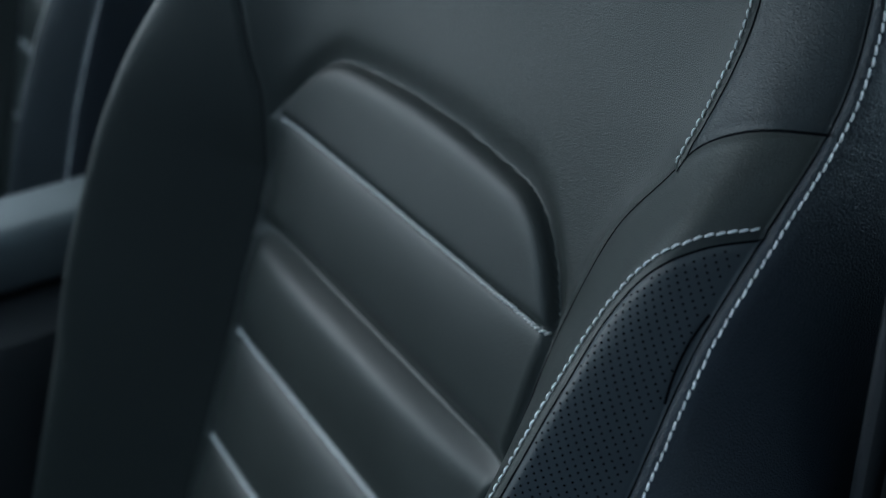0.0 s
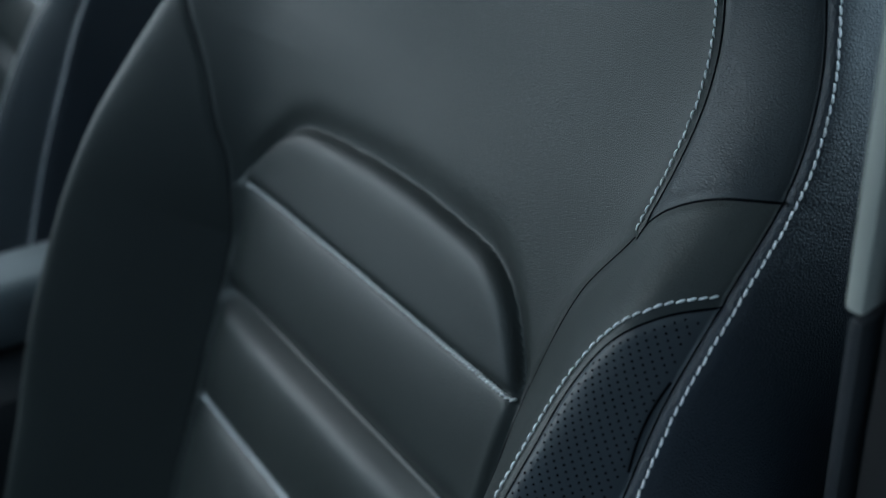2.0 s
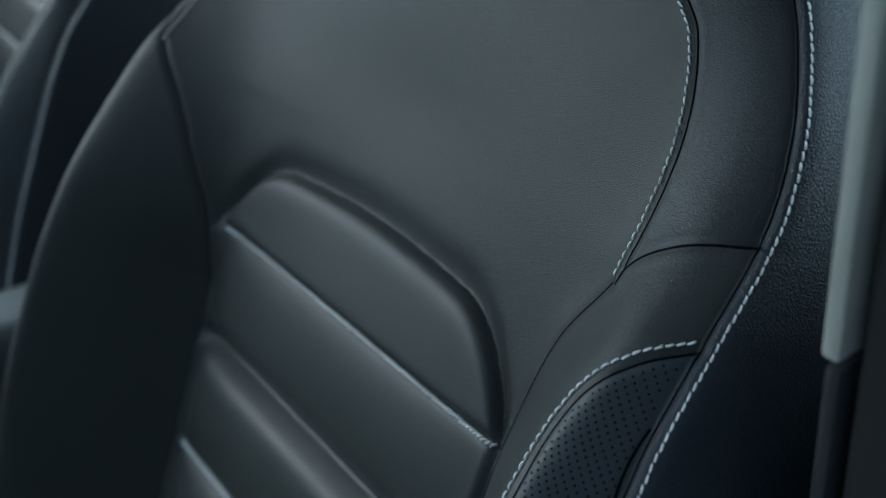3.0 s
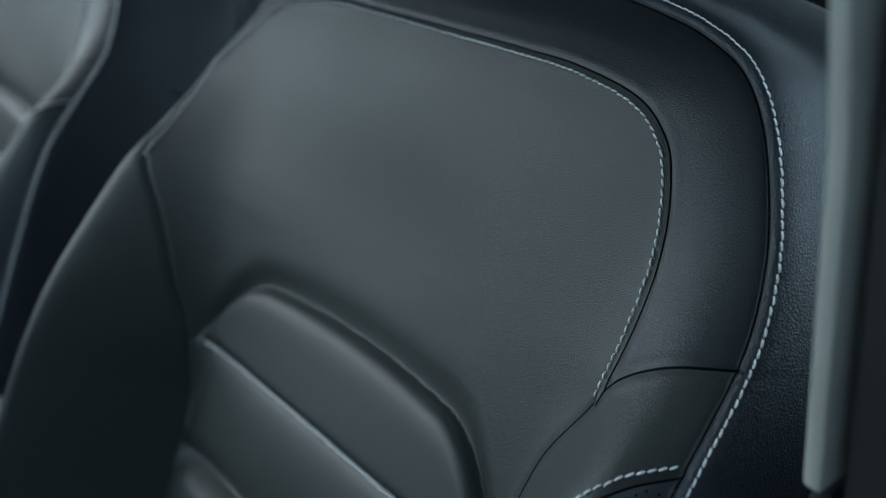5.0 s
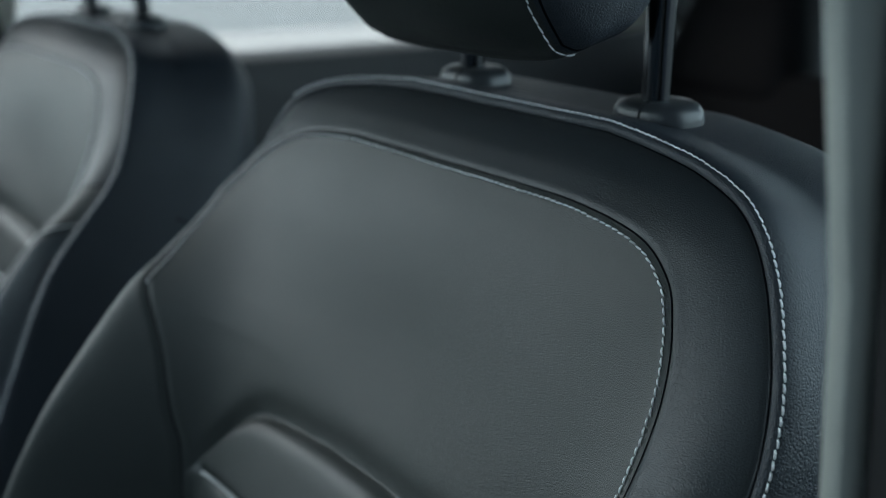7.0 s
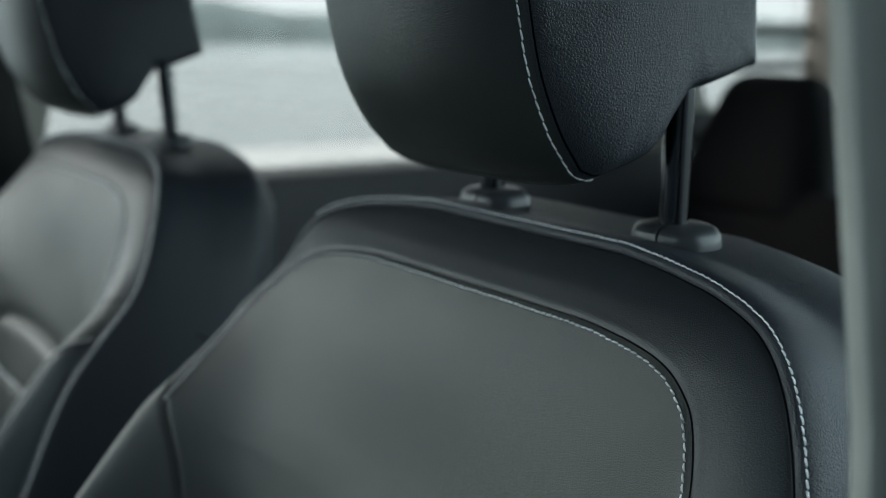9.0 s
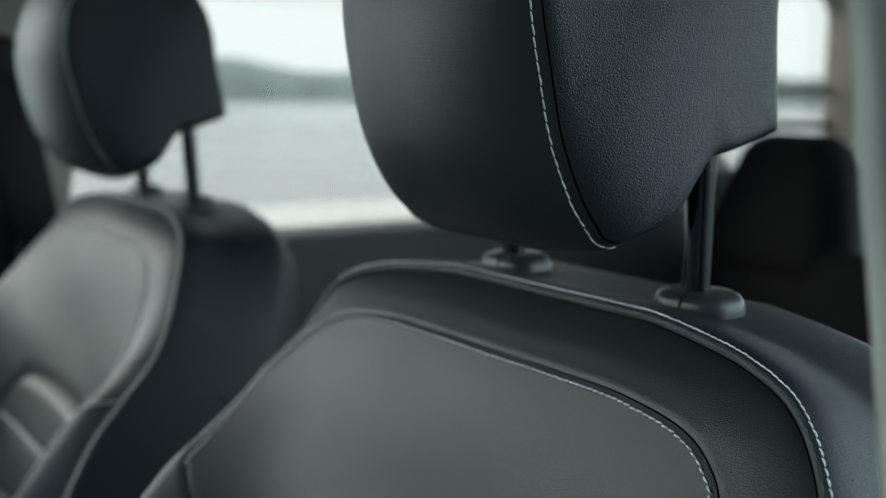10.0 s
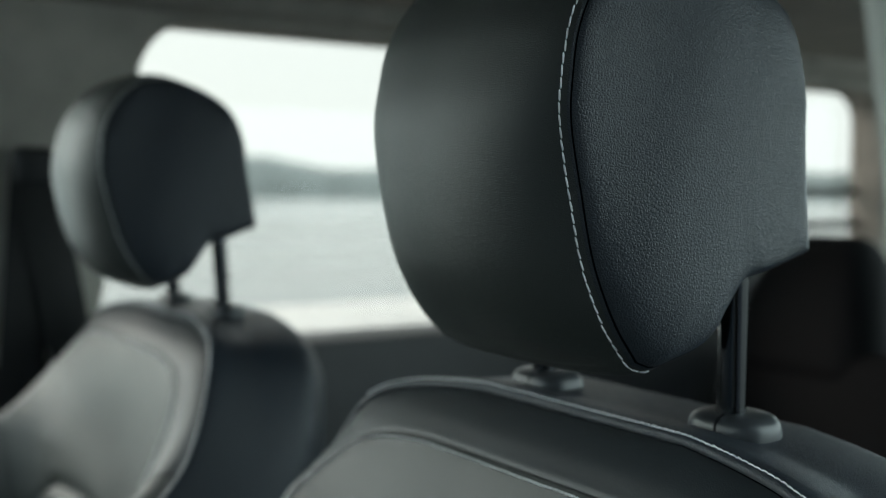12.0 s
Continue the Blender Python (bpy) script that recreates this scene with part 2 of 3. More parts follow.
def face_w(u, v):
    """How far the trim of the back stands out at (u, v)."""
    a = np.abs(u)
    far = 0.5 - 0.5 * np.tanh(u / 0.05)
    ub, ue = base_u(v) - 0.020 * far * np.clip((0.34 - v) / 0.14, 0, 1), edge_u(v)
    uc = 0.223 - 0.011 * far + 0.009 * (1 - far) * np.clip((0.24 - v) / 0.06, 0, 1)
    mid, cr, ed = mid_w(v), crest_w(v), edge_w(v) - 0.024 * far * np.clip((v - 0.05) / 0.08, 0, 1)
    cr = cr + far * 0.013 * np.clip((v - 0.07) / 0.09, 0, 1) * np.clip((0.52 - v) / 0.22, 0, 1)
    # inner flank and outer flank of the bolster, rounded into each other at the crest
    q = 0.020 - 0.013 * np.clip((v - 0.18) / 0.10, 0, 1) + 0.022 * far ** 2 * np.clip((0.34 - v) / 0.14, 0, 1)
    ramp = 0.5 * (a - ub + np.sqrt((a - ub) ** 2 + q ** 2))
    round_off = (0.030 - 0.010 * np.clip((v - 0.20) / 0.10, 0, 1)) * (1 + 0.1 * far)
    inner = mid + (cr - mid + 0.5 * round_off) / (uc - ub) * ramp
    rim = edge_distance(u, v)
    outer = ed + 0.5 * round_off ** 2 / 0.06 + rim * (cr - ed + 0.5 * round_off) / np.maximum(ue - uc, 0.020)
    gap = inner - outer
    w = 0.5 * (inner + outer - np.sqrt(gap ** 2 + round_off ** 2))
    # slight dish of the shoulder panel
    w = w - 0.005 * np.exp(-(a / 0.10) ** 2) * np.exp(-((v - 0.17) / 0.055) ** 2)
    w = w - 0.0012 * np.exp(-rim / 0.0022)
    # insert pads
    d = v - pad_top(a)
    inside = np.clip((0.151 + 0.005 * far - a) / (0.009 + 0.024 * far), 0, 1)
    inside = inside * inside * (3 - 2 * inside)
    rise = 1 - np.exp(-np.clip(d + 0.003, 0, 1) / 0.0040)
    trench = 0.0042 * np.exp(-(np.minimum(d + 0.003, 0) / 0.013) ** 2) * (1 - rise)
    w = w + inside * (0.0056 * rise + 0.0035 * np.clip(d / 0.055, 0, 1) * (v < PAD_SEAMS[0]) - trench)
    for k, seam in enumerate(PAD_SEAMS):
        deep = (0.0025, 0.007, 0.004, 0.004)[k]
        x = v - seam
        prof = np.exp(-(x / 0.009) ** 2) if k == 1 else 0.55 * np.exp(-np.abs(x) / (0.003 if k == 0 else 0.006)) + 0.45 * np.exp(-(x / 0.0025) ** 2)
        w = w - inside * deep * prof * np.clip(1 + d / 0.006, 0, 1)
    # each pad is one soft pillow between its seams
    stops = np.array([0.243, *PAD_SEAMS, 0.66])
    seg = np.clip(np.searchsorted(stops, v) - 1, 0, len(stops) - 2)
    x = np.clip((v - stops[seg]) / (stops[seg + 1] - stops[seg]), 0, 1)
    plump = np.array([0.0, 0.005, 0.010, 0.007, 0.007])[seg]
    skew = x ** np.array([1.0, 0.8, 0.62, 0.8, 0.8])[seg]
    across = 1 - (np.clip(a / 0.151, 0, 1)) ** 4
    w = w + inside * (d > 0) * plump * 4 * skew * (1 - skew) * across
    for line, deep, wide in GROOVES:
        dist = distance(u, v, line)
        w = w - deep * np.exp(-(dist / wide) ** 2) + 0.0002 * np.exp(-((dist - 0.004) / 0.002) ** 2)
    return w


def face_point(u, v, lift=0.0):
    u, v = np.asarray(u, float), np.asarray(v, float)
    h = 0.0008
    p = seat_place(u, v, face_w(u, v))
    du = seat_place(u + h, v, face_w(u + h, v)) - seat_place(u - h, v, face_w(u - h, v))
    dv = seat_place(u, v + h, face_w(u, v + h)) - seat_place(u, v - h, face_w(u, v - h))
    n = np.cross(dv, du)
    n /= np.linalg.norm(n, axis=-1, keepdims=True) + 1e-12
    n = np.where((n @ AX_W)[..., None] < 0, -n, n)
    return p + lift * n, n


def stitches(name, places, normals, parent, length=0.0038, pitch=0.0043, thick=0.00046, slant=0.0005, thread=None):
    """A row of separate thread stitches along a line of places on the cover."""
    run = np.r_[0, np.cumsum(np.linalg.norm(np.diff(places, axis=0), axis=1))]
    verts, faces = [], []
    count = int(run[-1] / pitch)
    rings = ((0.0, 0.25, -0.0005), (0.12, 0.85, 0.0), (0.5, 1.0, 0.00035), (0.88, 0.85, 0.0), (1.0, 0.25, -0.0005))
    for k in range(count):
        mid = (k + 0.5) * pitch
        at = lambda s, src: np.array([np.interp(s, run, src[:, j]) for j in range(3)])
        a, b, nrm = at(mid - length / 2, places), at(mid + length / 2, places), at(mid, normals)
        nrm = nrm / np.linalg.norm(nrm)
        way = (b - a) / np.linalg.norm(b - a)
        side = np.cross(nrm, way)
        jig = random.uniform(-0.0002, 0.0002)
        first = len(verts)
        for s, r, up in rings:
            c = a + (b - a) * s + nrm * (up + thick * 0.85 + 0.00025) + side * (slant * (s - 0.5) + jig)
            for q in range(6):
                ang = q * math.pi / 3
                verts.append(c + thick * r * (math.cos(ang) * side * 1.15 + math.sin(ang) * nrm))
        for i in range(len(rings) - 1):
            for q in range(6):
                x, y = first + 6 * i + q, first + 6 * i + (q + 1) % 6
                faces.append((x, y, y + 6, x + 6))
        faces.append(tuple(first + q for q in range(5, -1, -1)))
        faces.append(tuple(first + 24 + q for q in range(6)))
    return mesh_object(name, verts, faces, thread or THREAD, parent, "pale grey thread stitches")


# ---- front seat ----
def build_seat():
    seat = new("front_seat")
    tagged(seat, "black leather front seat with pale grey contrast stitching", "car seat", "front seats", "thing")
    # grid of the front cover
    NU, NV = 321, 441
    tv = np.linspace(0, 1, NV)
    vs = 0.021 + 0.649 * (0.25 * tv + 0.75 * tv ** 1.5)
    aa = np.linspace(-1, 1, NU)
    V, A = np.meshgrid(vs, aa, indexing="ij")
    U = A * edge_u(V)
    Vc = V
    P, N = face_point(U, Vc)
    flat, nrm = P.reshape(-1, 3), N.reshape(-1, 3)
    # which panel each face belongs to
    uc, vc = (U[:-1, :-1] + U[1:, 1:]) / 2, (Vc[:-1, :-1] + Vc[1:, 1:]) / 2
    ac = np.abs(uc)
    ac = ac - (uc < 0) * side_shift(ac, vc)
    inner = offset_line(smooth_line(S_INNER, 0.002), -0.0034)
    i0 = np.interp(vc, [0, *np.maximum.accumulate(inner[:, 1] + np.arange(len(inner)) * 1e-7)], [0, *inner[:, 0]])
    top_edge = np.interp(ac, inner[:, 0][: np.argmax(inner[:, 0])], inner[:, 1][: np.argmax(inner[:, 0])])
    bol = smooth_line(S_BOLSTER, 0.002)
    b0 = np.interp(vc, bol[:, 1], bol[:, 0])
    crs = smooth_line(S_CROSS, 0.002)
    c0 = np.interp(ac, crs[:, 0], crs[:, 1])
    prf = offset_line(smooth_line(S_PERF, 0.002), -0.0042)
    p0 = np.interp(vc, prf[:, 1], prf[:, 0])
    is_upper = np.where(vc < 0.194, (ac < i0) & (vc > np.where(ac < 0.174, top_edge, 0.09)), ac < b0)
    is_pad = (ac < 0.149) & (vc > pad_top(ac)) & (vc > 0.24)
    is_perf = (~is_upper) & (vc > 0.192) & (ac > p0) & ~is_pad
    below = vc > c0
    code = np.where(is_pad, 10 + np.searchsorted(PAD_SEAMS, vc), np.where(is_upper, 0, np.where(is_perf, np.where(uc < 0, 4, 5), np.where(~below | (vc < 0.15), 1, np.where(uc < 0, 2, 3)))))
    names = {0: ("shoulder_panel", LEATHER), 1: ("wing_panel", LEATHER_SHADED), 2: ("bolster_panel", LEATHER), 3: ("bolster_panel", LEATHER), 4: ("perforated_panel", LEATHER_PERF), 5: ("perforated_panel", LEATHER_PERF)}
    idx = np.arange(NU * NV).reshape(NV, NU)
    quad = np.stack([idx[:-1, :-1], idx[1:, :-1], idx[1:, 1:], idx[:-1, 1:]], -1)
    for c in np.unique(code):
        name, mat = names.get(int(c), ("insert_pad", LEATHER_PAD))
        q = quad[code == c]
        used, inv = np.unique(q, return_inverse=True)
        mesh_object(name, flat[used], inv.reshape(-1, 4), mat, seat, {"perforated_panel": "perforated black leather panel", "insert_pad": "horizontally quilted black leather pad"}.get(name, ""), nrm[used])
    # gusset round the edge: up one side, over the top, down the other
    rim_u = np.r_[U[::-1, 0], U[0, 1:-1], U[:, -1]]
    rim_v = np.r_[Vc[::-1, 0], Vc[0, 1:-1], Vc[:, -1]]
    keep = np.r_[0:NV:2, NV:NV + NU - 2:3, NV + NU - 2:2 * NV + NU - 2:2]
    rim_u, rim_v = rim_u[keep], rim_v[keep]
    rim_w = face_w(rim_u, rim_v)
    tang = np.gradient(np.stack([rim_u, rim_v], 1), axis=0)
    tang /= np.linalg.norm(tang, axis=1, keepdims=True) + 1e-9
    out = np.stack([-tang[:, 1], tang[:, 0]], 1)
    out = np.where(((out[:, 0] * rim_u + out[:, 1] * (rim_v - 0.3)) < 0)[:, None], -out, out)
    for _ in range(6):
        out[1:-1] = (out[:-2] + 2 * out[1:-1] + out[2:]) / 4
    out /= np.linalg.norm(out, axis=1, keepdims=True)
    back_w = -0.075
    lowside = np.clip((rim_v - 0.05) / 0.25, 0, 1)
    rings = [seat_place(rim_u + out[:, 0] * o, rim_v + out[:, 1] * o, rim_w + d) for o, d in ((0, 0), (0.0012, 0.0014), (0.0030, 0.0020), (0.0050, 0.0012), (0.0072, -0.0012), (0.0092, -0.0055), (0.0105, -0.0110))]
    for s in np.linspace(0.06, 1, 18):
        o = 0.0108 + (0.006 + 0.012 * lowside) * math.sin(math.pi * min(1, s * 0.75)) - 0.03 * max(0, s - 0.7) ** 1.3 * 4
        w0 = rim_w - 0.0115
        depth = w0 + (back_w - w0) * s
        o = o + np.maximum(0, -out[:, 1]) * 0.28 * np.clip(0.008 - depth, 0, 0.07)
        rings.append(seat_place(rim_u + out[:, 0] * o, rim_v + out[:, 1] * o, w0 + (back_w - w0) * s))
    G = np.array(rings)
    nr, nk = G.shape[:2]
    gi = np.arange(nr * nk).reshape(nr, nk)
    gq = np.stack([gi[:-1, :-1], gi[1:, :-1], gi[1:, 1:], gi[:-1, 1:]], -1).reshape(-1, 4)
    mesh_object("side_gusset", G.reshape(-1, 3), gq, LEATHER_SIDE, seat, "coarse grained black leatherette side")
    # rear cover: rings towards the middle
    cen = np.array([0, 0.36])
    ring0 = np.stack([rim_u, rim_v], 1) + out * 0.0
    lay = []
    for s in (0.0, 0.1, 0.3, 0.6, 0.95):
        q = ring0 * (1 - s) + cen * s
        lay.append(seat_place(q[:, 0], q[:, 1], np.full(len(q), back_w - 0.02 * math.sin(s * 1.5))))
    B = np.array(lay)
    B[0] = G[-1]
    bi = np.arange(B.shape[0] * nk).reshape(B.shape[0], nk)
    mesh_object("rear_cover", B.reshape(-1, 3), np.stack([bi[:-1, :-1], bi[1:, :-1], bi[1:, 1:], bi[:-1, 1:]], -1).reshape(-1, 4), PLASTIC_ROUGH, seat)

    # stitching
    def on_face(name, line, shift, **kw):
        q = offset_line(smooth_line(line, 0.002), shift)
        p, n = face_point(q[:, 0], q[:, 1])
        stitches(name, p, n, seat, **kw)
    full = S_FULL
    q = smooth_line(full, 0.002)
    p, n = face_point(q[:, 0], q[:, 1])
    stitches("stitching", p, n, seat)
    on_face("stitching", S_PERF, 0)
    for k in (0, 2, 3):
        for shift in ((0.0022,) if k == 0 else (-0.0020, 0.0020)):
            us = np.linspace(-0.138, 0.146, 90)
            p, n = face_point(us, np.full(90, PAD_SEAMS[k] + shift))
            stitches("stitching", p, n, seat, length=0.0036, pitch=0.0029, thick=0.00095, slant=0.0018, thread=THREAD_PAD)
    # edge stitching lies on the gusset, just behind the seam
    ep = G[3] * 0.7 + G[4] * 0.3
    en = np.cross(np.gradient(G[3], axis=0), G[5] - G[2])
    en /= np.linalg.norm(en, axis=1, keepdims=True)
    mid = seat_place(0.0, 0.3, 0.0)
    en = np.where(((ep - mid) * en).sum(1)[:, None] < 0, -en, en)
    shown = (rim_u > -0.165) | (rim_v < 0.05)
    stitches("stitching", ep[shown], en[shown], seat)

    # dark seam lines where the panels meet
    def ribbon(p, n, half_width, name="seam", label="black sewn seam"):
        t = np.gradient(p, axis=0)
        s = np.cross(t, n)
        s /= np.linalg.norm(s, axis=1, keepdims=True)
        k = len(p)
        verts = np.vstack([p + s * half_width + n * 0.0002, p + n * 0.0006, p - s * half_width + n * 0.0002])
        faces = [(i + r * k, i + 1 + r * k, i + 1 + (r + 1) * k, i + (r + 1) * k) for r in (0, 1) for i in range(k - 1)]
        mesh_object(name, verts, faces, SEAM, seat, label)
    for line, shift, hw in ((full, -0.0034, 0.00045), (S_PERF, -0.0042, 0.0005), (S_BOLSTER, 0, 0.0005), (S_CROSS, 0, 0.0006)):
        for q, sgn in ((line, 1), (mirrored(line), -1))[: 1 if line is full else 2]:
            e = offset_line(smooth_line(q, 0.002), shift * sgn)
            p, n = face_point(e[:, 0], e[:, 1])
            ribbon(p, n, hw)
    rim_n = face_point(rim_u * 0.99, rim_v + 0.001)[1]
    ribbon(G[0] + rim_n * 0.0004, rim_n, 0.0008)

    # perforations: staggered rows of flat dark discs that paint the shade in punched holes
    verts, faces = [], []
    rows = np.arange(0.19, 0.66, 0.0022)
    for sgn in (-1, 1):
        for r, v in enumerate(rows):
            for u in np.arange(0.200 + (r % 2) * 0.00155, 0.260, 0.0031):
                pu = np.interp(v, prf[:, 1], prf[:, 0])
                if v < 0.198 or u < pu + 0.0018 or u > edge_u(v) - 0.0026 or distance(np.array(u), np.array(v), prf) < 0.0022:
                    continue
                verts.append((sgn * u, v))
    hu = np.array(verts)
    p, n = face_point(hu[:, 0], hu[:, 1], 0.00025)
    hv, hf = [], []
    for c, nn in zip(p, n):
        s1 = np.cross(nn, (0.3, 0.5, 0.8))
        s1 /= np.linalg.norm(s1)
        s2 = np.cross(nn, s1)
        k = len(hv)
        for q in range(7):
            hv.append(c + 0.00054 * (math.cos(q * 0.8976) * s1 + math.sin(q * 0.8976) * s2))
        hf.append(tuple(range(k, k + 7)))
    tagged(mesh_object("perforation", hv, hf, HOLE, seat, "flat black discs for the shade in punched holes"), kind="stuff")
    # folded tab sewn into the side seam
    tv_ = np.linspace(0.226, 0.262, 14)
    p, n = face_point(edge_u(tv_) - 0.0014 - 0.0010 * np.sin((tv_ - 0.226) / 0.036 * math.pi), tv_, 0.0006)
    ribbon(p, n, 0.0006, "seam_tab", "black fabric tab in the side seam")

    # seat cushion
    bm = bmesh.new()
    box(bm, (-0.15, -0.80, 0.50), (0.15, -0.24, 0.60), 0.04, seg=4)
    part("cushion", bm, LEATHER, seat)
    for sg_ in (-1, 1):
        bm = bmesh.new()
        box(bm, (min(sg_ * 0.152, sg_ * 0.25), -0.78, 0.48), (max(sg_ * 0.152, sg_ * 0.25), -0.26, 0.63), 0.04, seg=4)
        part("cushion_bolster", bm, LEATHER_SIDE, seat)
    bm = bmesh.new()
    box(bm, (-0.23, -0.72, 0.36), (0.23, -0.10, 0.50), 0.02)
    part("seat_frame", bm, PLASTIC_ROUGH, seat)

    # head restraint guides and posts
    for sg_ in (-1, 1):
        base = Vector((sg_ * 0.0775, 0.0, 1.2480))
        tilt = Matrix.Translation(base) @ Euler((radians(3), 0, 0)).to_matrix().to_4x4()

        def puck(grow, side):
            """The rounded collar, cut across: side -1 keeps its fixed half, 1 its push button."""
            bm = bmesh.new()
            prof = ((1.0, -0.012), (1.0, -0.0015), (0.985, 0.0010), (0.95, 0.0034), (0.88, 0.0056), (0.76, 0.0070), (0.55, 0.0078), (0.25, 0.0080))
            loops = []
            for r, z in prof:
                loop = []
                for q in range(40):
                    ang = q * math.pi / 20
                    k = 1 / (abs(math.cos(ang)) ** 2.7 + abs(math.sin(ang)) ** 2.7) ** (1 / 2.7)
                    loop.append(bm.verts.new((0.0245 * r * k * grow * math.cos(ang), 0.0180 * r * k * grow * math.sin(ang), z * grow)))
                loops.append(loop)
            for a, c in zip(loops, loops[1:]):
                for q in range(40):
                    bm.faces.new((a[q], a[(q + 1) % 40], c[(q + 1) % 40], c[q]))
            bm.faces.new(loops[-1])
            bm.faces.new(loops[0][::-1])
            cut = bmesh.ops.bisect_plane(bm, geom=bm.verts[:] + bm.edges[:] + bm.faces[:], plane_co=(0.0010 + 0.0009 * side, 0, 0), plane_no=(-side, -0.12 * side, 0), clear_outer=True)
            bmesh.ops.holes_fill(bm, edges=[e for e in cut["geom_cut"] if isinstance(e, bmesh.types.BMEdge)])
            bm.transform(tilt)
            return bm
        guide = part("post_guide", puck(1.0, -1), PLASTIC, seat, "satin black plastic guide collar")
        part("release_button", puck(1.015, 1), PLASTIC, guide)
        bm = bmesh.new()
        bmesh.ops.create_cone(bm, cap_ends=True, segments=24, radius1=0.0078, radius2=0.0078, depth=0.16, matrix=Matrix.Translation((sg_ * 0.0775, -0.002, 1.31)))
        part("post", bm, CHROME, seat, "dark chromed steel post")
    return seat


# ---- head restraint ----
# side outline: (v, w) of the seat's axes
HR_FRONT = [(-0.218, 0.108), (-0.215, 0.135), (-0.202, 0.159), (-0.176, 0.175), (-0.147, 0.180), (-0.121, 0.176), (-0.099, 0.169), (-0.072, 0.153), (-0.041, 0.132), (-0.018, 0.109), (-0.004, 0.088)]
HR_UNDER = [(-0.004, 0.088), (-0.004, 0.080), (-0.010, 0.072), (-0.026, 0.055), (-0.045, 0.048), (-0.063, 0.040), (-0.075, 0.022), (-0.093, -0.004)]
HR_BACK = [(-0.093, -0.004), (-0.099, -0.004), (-0.144, 0.020), (-0.180, 0.037), (-0.203, 0.056), (-0.215, 0.080), (-0.218, 0.108)]


side_fold = curve([(0.0, 0.0935), (0.03, 0.0975), (0.075, 0.1005), (0.10, 0.0985), (0.14, 0.0885), (0.185, 0.083)])


